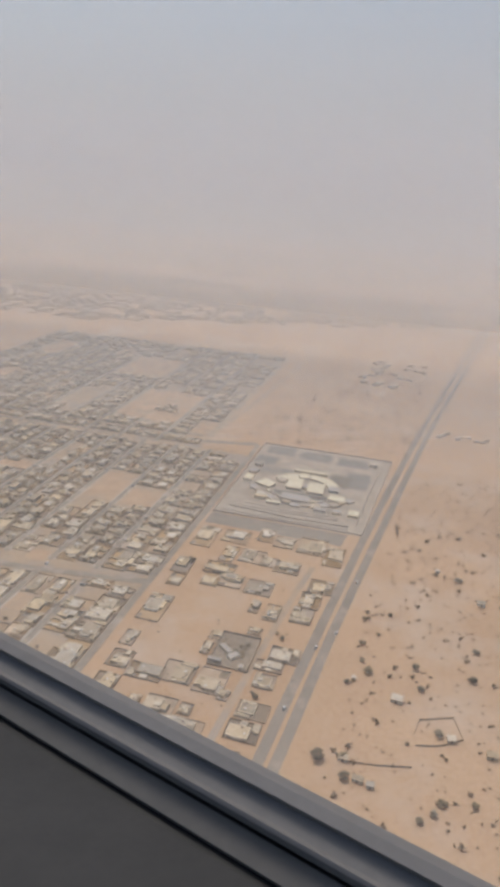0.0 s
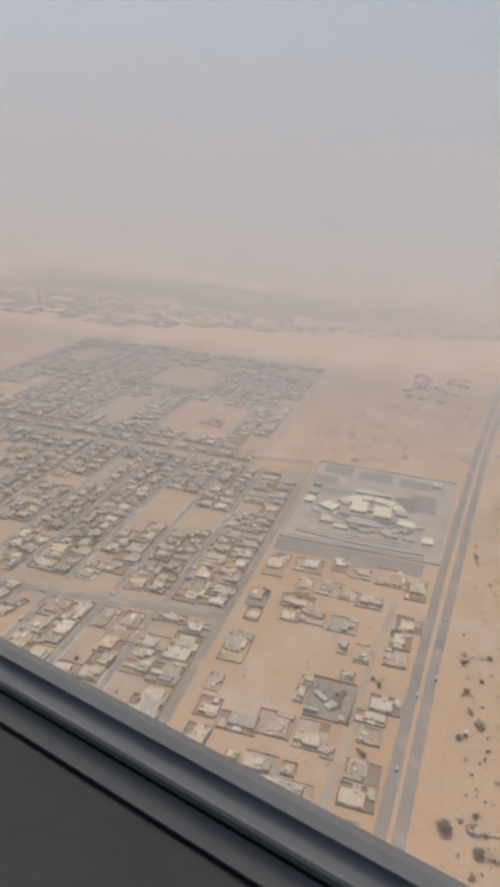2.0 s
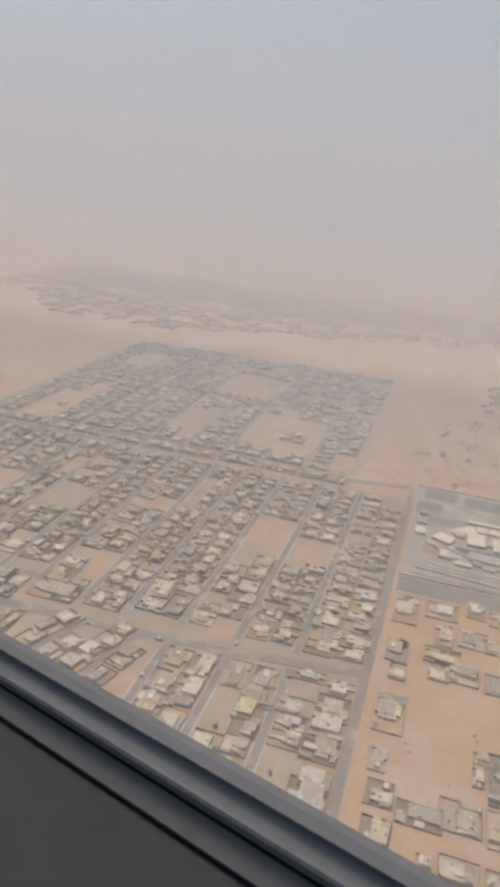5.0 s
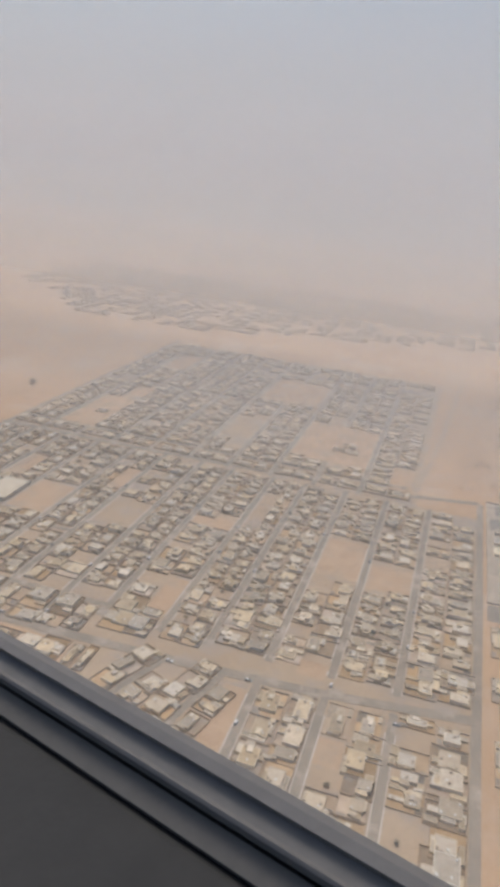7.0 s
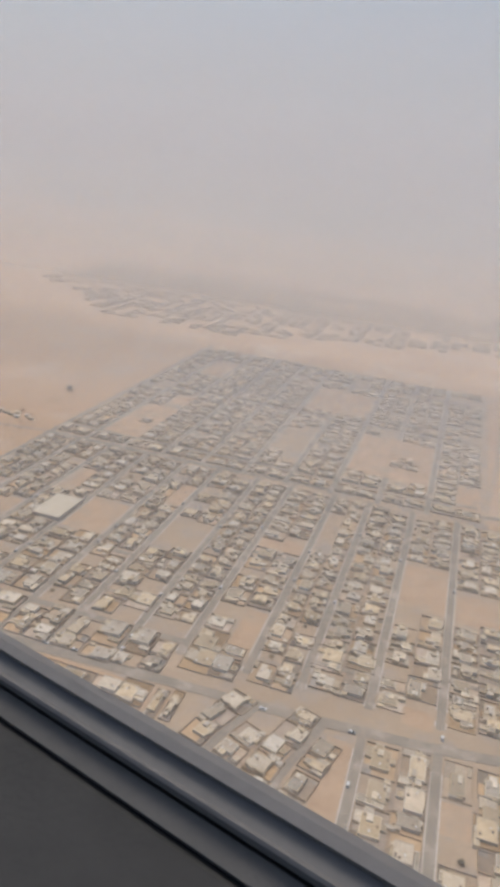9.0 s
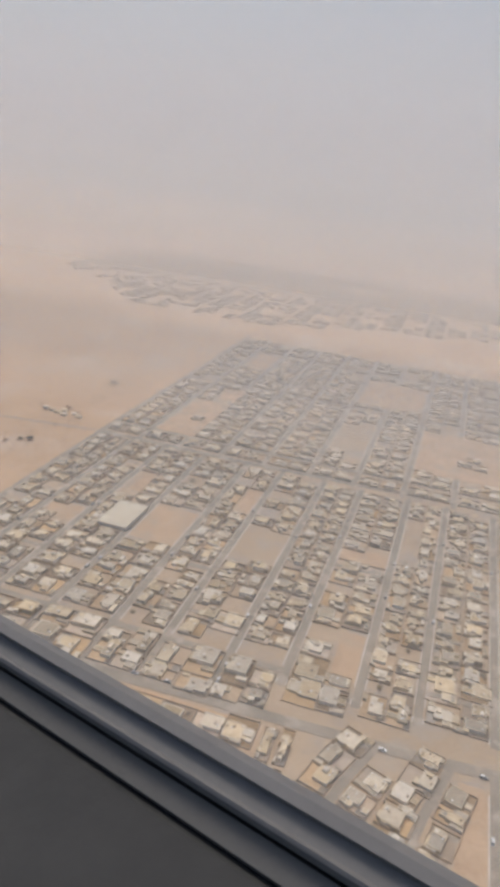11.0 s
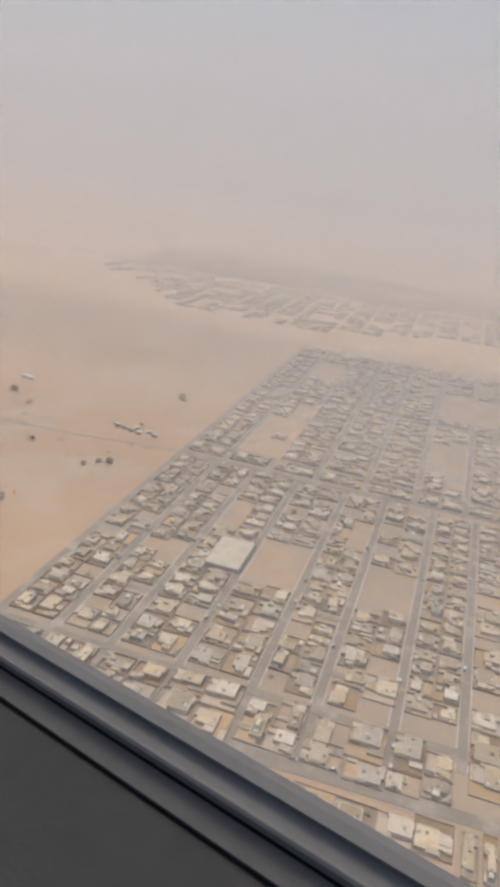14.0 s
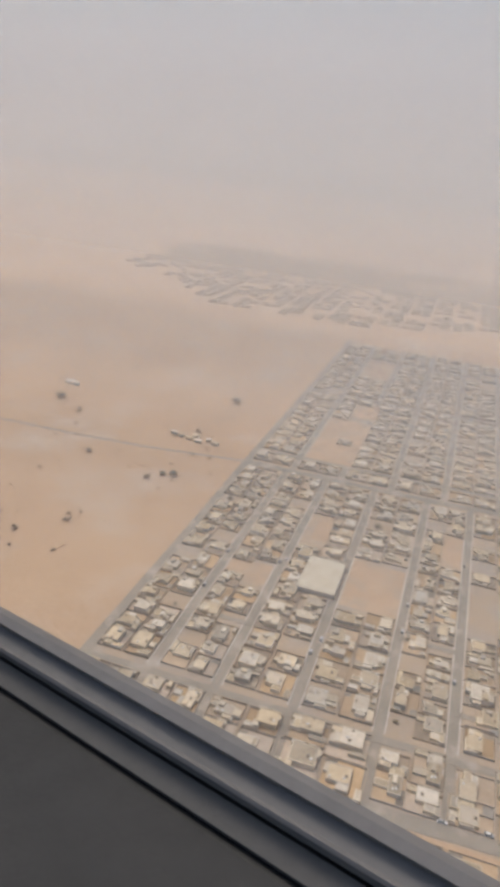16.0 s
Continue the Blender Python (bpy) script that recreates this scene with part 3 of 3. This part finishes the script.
# ---- trees and bushes ----
def tree_template(seed, width, height):
    rng = random.Random(seed)
    top = new("tree")
    s = Shell()
    sides = 6
    def limb(a, b, r0, r1):
        a, b = Vector(a), Vector(b)
        q = (b - a).to_track_quat("Z", "Y").to_matrix()
        n = len(s.v)
        for p, r in ((a, r0), (b, r1)):
            s.v += [tuple(p + q @ Vector((r * math.cos(2 * math.pi * i / sides), r * math.sin(2 * math.pi * i / sides), 0))) for i in range(sides)]
        s.f += [(n + i, n + (i + 1) % sides, n + sides + (i + 1) % sides, n + sides + i) for i in range(sides)]
    fork = (rng.uniform(-0.2, 0.2), rng.uniform(-0.2, 0.2), height * 0.28)
    limb((0, 0, -0.1), fork, 0.24, 0.16)
    lobes = []
    for k in range(6):
        a = k * math.pi / 3 + rng.uniform(-0.4, 0.4)
        tip = (math.cos(a) * width * rng.uniform(0.2, 0.34), math.sin(a) * width * rng.uniform(0.2, 0.34), height * rng.uniform(0.4, 0.75))
        limb(fork, tip, 0.11, 0.04)
        lobes.append((tip, width * rng.uniform(0.15, 0.24)))
    lobes.append(((0, 0, height * 0.8), width * 0.22))
    s.object("trunk", BARK, top)
    c = Shell()
    for (x, y, z), r in lobes:
        for _ in range(90):
            p = Vector((rng.gauss(0, 1), rng.gauss(0, 1), rng.gauss(0, 0.7)))
            p = p.normalized() * r * rng.uniform(0.35, 1.1)
            u = Vector((rng.gauss(0, 1), rng.gauss(0, 1), rng.gauss(0, 0.35))).normalized() * rng.uniform(0.25, 0.55)
            w = Vector((-u.y, u.x, rng.gauss(0, 0.15))).normalized() * rng.uniform(0.16, 0.36)
            o = Vector((x, y, max(z + p.z * 0.8, 0.3))) + Vector((p.x, p.y, 0))
            c.quad(o - u, o + w, o + u, o - w)
    c.object("crown", LEAF, top)
    return tagged(top, "dusty olive-brown desert tree on sand", "tree", "desert trees")


TREES = [tree_template(60 + k, w, h) for k, (w, h) in enumerate([(6.5, 4.5), (5.0, 3.6), (4.0, 3.0), (7.5, 5.0)])]
SPOTS = [(260, 378, 1.0), (278, 389, 0.9), (270, 315, 1.2), (265, 326, 0.9), (305, 309, 0.9), (338, 330, 1.0), (252, 229, 1.3), (265, 233, 1.4), (318, 270, 1.0), (324, 270, 1.0),
         (310, 202, 1.2), (317, 209, 1.0), (321, 217, 1.0), (338, 221, 1.0), (268, 219, 1.0), (340, 363, 0.9), (293, 503, 0.8), (327, 460, 1.2), (-483, 809, 1.7), (-643, 725, 1.7), (-470, 610, 1.3), (-478, 606, 1.0)]
tree_rng = random.Random(77)
for x, y, sc in SPOTS:
    SPOT_TREE = TREES[tree_rng.randrange(4)]
    copy_thing(SPOT_TREE, Matrix.LocRotScale((x, y, 0), Euler((0, 0, tree_rng.uniform(0, 6))), (sc, sc, sc * 0.7)))
# groves in the yards by the main road: centre, spread, count
for gx, gy, gr, n in [(180, 308, 10, 16), (134, 408, 8, 9), (106, 475, 5, 6), (107, 413, 4, 5), (206, 333, 5, 6), (203, 266, 4, 5), (155, 279, 5, 5), (170, 292, 5, 4), (108, 268, 4, 4), (168, 438, 6, 4)]:
    yard_trees += [(gx + tree_rng.uniform(-gr, gr), gy + tree_rng.uniform(-gr, gr), tree_rng.uniform(0.4, 0.85)) for _ in range(n)]
yard_trees += [(tree_rng.uniform(110, 205), tree_rng.uniform(225, 480), tree_rng.uniform(0.25, 0.45)) for _ in range(24)]
for x, y, sc in yard_trees:
    if y < 700 and (x > 92 or tree_rng.random() < 0.75):
        copy_thing(TREES[tree_rng.randrange(4)], Matrix.LocRotScale((x, y, 0), Euler((0, 0, tree_rng.uniform(0, 6))), (sc * 0.8, sc * 0.8, sc * 0.6)))
for k, t in enumerate(TREES):
    t.matrix_basis = Matrix.LocRotScale(((262, 345, 0), (258, 300, 0), (272, 360, 0), (300, 330, 0))[k], Euler((0, 0, k)), (0.8, 0.8, 0.8))

# low scrub over the sand: many small clumps
scrub = Shell()
for _ in range(3000):
    zone = tree_rng.random()
    if zone < 0.6:
        x, y = tree_rng.uniform(258, 520), tree_rng.uniform(120, 700)
    elif zone < 0.8:
        x, y = tree_rng.uniform(70, 300), tree_rng.uniform(730, 1150)
        if x > 262 + (y - 730) * 0.1 or x < 40 + (y - 700) * 0.06:
            continue
    else:
        x, y = tree_rng.uniform(-900, -440), tree_rng.uniform(450, 1250)
        if tree_rng.random() < 0.55:
            continue
    r = tree_rng.uniform(0.4, 1.3) * (2.0 if tree_rng.random() < 0.15 else 1.0) * (1.2 if zone < 0.6 else 1.9)
    for _ in range(20):
        u = Vector((tree_rng.gauss(0, 1), tree_rng.gauss(0, 1), tree_rng.gauss(0, 0.6))).normalized() * r * 0.3
        w = Vector((-u.y, u.x, tree_rng.gauss(0, 0.3))).normalized() * r * 0.26
        o = Vector((x + tree_rng.gauss(0, 0.36) * r, y + tree_rng.gauss(0, 0.36) * r, r * tree_rng.uniform(0.15, 0.7)))
        scrub.quad(o - u, o + w, o + u, o - w)
tagged(scrub.object("scrub", SCRUB), "dry dark scrub scattered over the sand", "scrub", kind="stuff")

# ---- sheds, fences and vehicles ----
def shed(x, y, w, d, h, turn, label):
    top = new("shed")
    s = Shell()
    s.ring(-w / 2, w / 2, -d / 2, d / 2, 0, h, 0.15)
    body = s.object("wall", WALL, top)
    s = Shell()
    s.quad((-w / 2 - 0.3, -d / 2 - 0.3, h + 0.02), (w / 2 + 0.3, -d / 2 - 0.3, h + 0.02), (w / 2 + 0.3, d / 2 + 0.3, h + 0.5), (-w / 2 - 0.3, d / 2 + 0.3, h + 0.5))
    s.quad((-w / 2 - 0.3, d / 2 + 0.3, h + 0.38), (w / 2 + 0.3, d / 2 + 0.3, h + 0.38), (w / 2 + 0.3, -d / 2 - 0.3, h - 0.1), (-w / 2 - 0.3, -d / 2 - 0.3, h - 0.1))
    s.object("roof", ROOF, body)
    s = Shell()
    s.box(-0.5, 0.5, -d / 2 - 0.04, -d / 2 + 0.08, 0.02, 1.95)
    s.object("door", METAL, body)
    top.matrix_basis = pose(x, y, 0, 0, 0, turn)
    return tagged(top, label, "shed", "desert sheds")


for x, y, w, d, h, turn in [(291, 293, 7, 5, 2.8, -8), (325, 268, 5, 4, 2.4, 10), (276, 219, 6, 3, 2.4, -6), (283, 217, 4, 3, 2.2, 4), (266, 232, 5, 3, 2.4, -4), (262, 305, 2.6, 2.2, 2.0, 0),
                            (345, 430, 6, 4, 2.6, 0), (310, 470, 3, 2.5, 2.1, 12), (348, 262, 6, 4, 2.6, 5), (-658, 770, 11, 6, 3.0, 8), (-650, 768, 6, 5, 2.6, 8)]:
    shed(x, y, w, d, h, turn, "small pale shed with a sloping roof on desert sand")
for x, y, w, d, h, turn in [(-478, 686, 6, 4, 2.4, 10), (-487, 689, 7, 4, 2.6, -5), (-496, 692, 5, 4, 2.4, 0), (-470, 693, 5, 3, 2.2, 20), (-484, 697, 6, 4, 2.4, 0), (-505, 695, 6, 3, 2.2, 0), (-462, 688, 6, 4, 2.5, 0)]:
    shed(x, y, w, d, h, turn, "grey-beige hut in a huddle beside the dirt track")
FARM = [(300 + 18 * (k % 4) + 5 * (k % 3), 835 + 9 * (k // 4), 7, 4, 2.6, 6 * (k % 5)) for k in range(9)]
for row in FARM:
    shed(*row, "low pale farm hut on sand by the main road")

wall_run([(266, 231), (285, 234), (304, 239)], 0.9, 0.14, "fence", FENCE, "thin dark fence line across the sand", "fence")
wall_run([(305, 257), (318, 261), (332, 271), (326, 289), (306, 280), (303, 266)], 0.9, 0.14, "fence", FENCE, "dark broken fence round a desert farmyard", "fence")


def yard(x0, x1, y0, y1, height=1.3):
    wall_run([(x0, y0), (x1, y0), (x1, y1), (x0, y1), (x0, y0)], height, 0.25, "yard_wall", FENCE, "brown block wall round a house yard", "wall")


yard(166, 194, 287, 326, 1.4)
for x, y, w, d, turn in [(174, 306, 11, 4, -38), (181, 300, 5, 8, -38), (170, 292, 9, 3, 0), (189, 290, 3, 4, 0)]:
    top = new("workshop")
    s = Shell()
    s.ring(-w / 2, w / 2, -d / 2, d / 2, 0, 2.4, 0.2)
    body = s.object("wall", WALL, top)
    s = Shell()
    s.box(-w / 2 + 0.2, w / 2 - 0.2, -d / 2 + 0.2, d / 2 - 0.2, 1.9, 2.15)
    s.object("roof", GREY_ROOF, body)
    top.matrix_basis = pose(x, y, 0, 0, 0, turn)
    tagged(top, "grey-roofed low workshop in a walled yard with trees", "workshop", "workshops in the tree yard")


def car_template():
    top = new("car")
    s = Shell()
    prof = [(-2.2, 0.35), (2.2, 0.35), (2.25, 0.75), (1.2, 0.95), (-2.1, 0.95), (-2.25, 0.7)]
    for w0, w1 in ((-0.88, 0.88),):
        n = len(s.v)
        s.v += [(x, w0, z) for x, z in prof] + [(x, w1, z) for x, z in prof]
        k = len(prof)
        s.f += [(n + i, n + (i + 1) % k, n + k + (i + 1) % k, n + k + i) for i in range(k)] + [tuple(range(n, n + k)), tuple(range(n + k, n + 2 * k))]
    s.object("body", PAINT, top)
    s = Shell()
    n = 0
    s.v = [(-1.9, -0.8, 0.95), (1.0, -0.8, 0.95), (1.0, 0.8, 0.95), (-1.9, 0.8, 0.95), (-1.6, -0.65, 1.45), (0.3, -0.65, 1.45), (0.3, 0.65, 1.45), (-1.6, 0.65, 1.45)]
    s.f = [(0, 1, 5, 4), (1, 2, 6, 5), (2, 3, 7, 6), (3, 0, 4, 7)]
    s.object("window", GLASS, top)
    s = Shell()
    s.box(-1.62, 0.32, -0.67, 0.67, 1.44, 1.5)
    s.object("roof", PAINT, top)
    for wx in (-1.4, 1.4):
        for wy in (-0.8, 0.8):
            s = Shell()
            k = 10
            s.v = [(wx + 0.34 * math.cos(2 * math.pi * i / k), wy + e, 0.34 + 0.34 * math.sin(2 * math.pi * i / k)) for e in (-0.12, 0.12) for i in range(k)]
            s.f = [(i, (i + 1) % k, k + (i + 1) % k, k + i) for i in range(k)] + [tuple(range(k)), tuple(range(k, 2 * k))]
            s.object("wheel", TYRE, top)
    return tagged(top, "pale dusty car standing on the asphalt street", "car", "parked cars")


CAR = car_template()
CAR.matrix_basis = pose(243, 352, 0.1, 0, 0, 86)
car_rng = random.Random(3)
cars = [(232, 330, 86), (225, 262, 86), (247, 428, 86), (-190.5, 376, 90), (-190.2, 362, 90)]
cars += [(x + car_rng.choice((-1.5, 1.5)), car_rng.uniform(300 if x > -60 and x < 60 else 395, 600), 90) for x in LOW[1:-1] for _ in range(2)]
cars += [(car_rng.uniform(-330, 80), 346 + car_rng.uniform(0, 4), 3) for _ in range(7)]
for x, y, turn in cars:
    copy_thing(CAR, pose(x, y, 0.12, 0, 0, turn))

# ---- dust haze painted on added see-through sheets, thicker with distance ----
def haze(y, stops, tone):
    """Added upright sheet painted as haze; clear at the ground, thickest a few hundred metres up."""
    mat = bpy.data.materials.new("painted_haze")
    mat.use_nodes = True
    nt = mat.node_tree
    nt.nodes.remove(nt.nodes["Principled BSDF"])
    sep = nt.nodes.new("ShaderNodeSeparateXYZ")
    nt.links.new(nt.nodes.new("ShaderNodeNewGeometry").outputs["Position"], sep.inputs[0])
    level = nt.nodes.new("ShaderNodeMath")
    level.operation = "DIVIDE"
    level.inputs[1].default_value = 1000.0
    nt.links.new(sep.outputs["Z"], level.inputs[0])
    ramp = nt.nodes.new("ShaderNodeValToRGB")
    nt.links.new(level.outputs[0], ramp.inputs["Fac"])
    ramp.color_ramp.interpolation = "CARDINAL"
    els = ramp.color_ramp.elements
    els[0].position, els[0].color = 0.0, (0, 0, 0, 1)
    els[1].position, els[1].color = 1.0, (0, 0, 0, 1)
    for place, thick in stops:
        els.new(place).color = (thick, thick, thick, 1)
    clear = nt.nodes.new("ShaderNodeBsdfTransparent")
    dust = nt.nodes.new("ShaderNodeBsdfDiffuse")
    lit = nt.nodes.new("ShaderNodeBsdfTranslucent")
    # haze and sky tint painted by height: tone low down, blue-grey at the top
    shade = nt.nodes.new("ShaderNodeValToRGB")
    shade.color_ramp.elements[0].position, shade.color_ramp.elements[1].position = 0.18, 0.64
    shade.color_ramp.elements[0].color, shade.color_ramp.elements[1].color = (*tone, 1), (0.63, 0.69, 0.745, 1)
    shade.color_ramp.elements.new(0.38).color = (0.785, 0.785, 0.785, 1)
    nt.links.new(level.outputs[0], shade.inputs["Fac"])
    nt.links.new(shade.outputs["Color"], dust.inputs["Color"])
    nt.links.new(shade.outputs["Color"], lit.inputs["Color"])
    both = nt.nodes.new("ShaderNodeMixShader")
    mix = nt.nodes.new("ShaderNodeMixShader")
    nt.links.new(dust.outputs[0], both.inputs[1])
    nt.links.new(lit.outputs[0], both.inputs[2])
    nt.links.new(ramp.outputs["Color"], mix.inputs["Fac"])
    nt.links.new(clear.outputs[0], mix.inputs[1])
    nt.links.new(both.outputs[0], mix.inputs[2])
    nt.links.new(mix.outputs[0], nt.nodes["Material Output"].inputs["Surface"])
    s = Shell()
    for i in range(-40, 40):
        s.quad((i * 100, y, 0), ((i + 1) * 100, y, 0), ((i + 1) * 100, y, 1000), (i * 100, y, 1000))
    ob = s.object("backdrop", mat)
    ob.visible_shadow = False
    return tagged(ob, "added sheet painted as pale pinkish dust haze before the far desert horizon", "haze", kind="structure")


# the nearest sheet is almost even, added to lighten dark tones everywhere
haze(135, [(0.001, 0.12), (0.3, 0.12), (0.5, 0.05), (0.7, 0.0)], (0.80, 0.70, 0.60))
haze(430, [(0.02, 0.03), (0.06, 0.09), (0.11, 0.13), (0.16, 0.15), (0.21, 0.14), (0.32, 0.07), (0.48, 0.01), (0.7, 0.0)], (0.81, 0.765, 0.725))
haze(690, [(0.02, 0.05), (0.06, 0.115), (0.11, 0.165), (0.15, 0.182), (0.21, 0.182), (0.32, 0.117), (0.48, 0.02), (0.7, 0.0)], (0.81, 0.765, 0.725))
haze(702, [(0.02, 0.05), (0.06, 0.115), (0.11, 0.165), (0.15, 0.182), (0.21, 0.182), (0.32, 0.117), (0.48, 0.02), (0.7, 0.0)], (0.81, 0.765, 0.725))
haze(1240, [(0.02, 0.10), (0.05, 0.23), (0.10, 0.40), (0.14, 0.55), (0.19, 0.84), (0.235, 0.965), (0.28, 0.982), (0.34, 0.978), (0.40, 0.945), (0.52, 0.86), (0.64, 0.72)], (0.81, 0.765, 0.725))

# ---- the aircraft's window surround, stretched along the camera's path to fit its view ----
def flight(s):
    """The camera's path in the aircraft, a gently bending descent; s runs from -0.5 to 0.5."""
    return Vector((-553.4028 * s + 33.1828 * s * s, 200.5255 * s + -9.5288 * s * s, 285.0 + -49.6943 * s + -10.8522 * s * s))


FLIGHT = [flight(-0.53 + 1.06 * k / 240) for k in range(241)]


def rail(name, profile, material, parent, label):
    """profile: (angle below level in degrees, distance) round the camera's path."""
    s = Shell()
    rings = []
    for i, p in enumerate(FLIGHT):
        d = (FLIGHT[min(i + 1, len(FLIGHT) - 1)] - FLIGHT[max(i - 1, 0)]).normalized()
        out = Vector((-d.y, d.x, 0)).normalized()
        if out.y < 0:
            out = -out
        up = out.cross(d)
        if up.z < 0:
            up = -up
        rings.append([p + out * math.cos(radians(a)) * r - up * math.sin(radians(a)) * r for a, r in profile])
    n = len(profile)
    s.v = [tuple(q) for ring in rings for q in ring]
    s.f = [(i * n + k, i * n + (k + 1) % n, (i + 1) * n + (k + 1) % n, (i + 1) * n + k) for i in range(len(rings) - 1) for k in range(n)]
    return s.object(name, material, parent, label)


surround = tagged(new("window_surround"), "dark grey plastic aircraft window surround stretched along the camera's path", "window surround", kind="structure")
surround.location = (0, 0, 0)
# edge angle picked so the rim falls where the camera sees it
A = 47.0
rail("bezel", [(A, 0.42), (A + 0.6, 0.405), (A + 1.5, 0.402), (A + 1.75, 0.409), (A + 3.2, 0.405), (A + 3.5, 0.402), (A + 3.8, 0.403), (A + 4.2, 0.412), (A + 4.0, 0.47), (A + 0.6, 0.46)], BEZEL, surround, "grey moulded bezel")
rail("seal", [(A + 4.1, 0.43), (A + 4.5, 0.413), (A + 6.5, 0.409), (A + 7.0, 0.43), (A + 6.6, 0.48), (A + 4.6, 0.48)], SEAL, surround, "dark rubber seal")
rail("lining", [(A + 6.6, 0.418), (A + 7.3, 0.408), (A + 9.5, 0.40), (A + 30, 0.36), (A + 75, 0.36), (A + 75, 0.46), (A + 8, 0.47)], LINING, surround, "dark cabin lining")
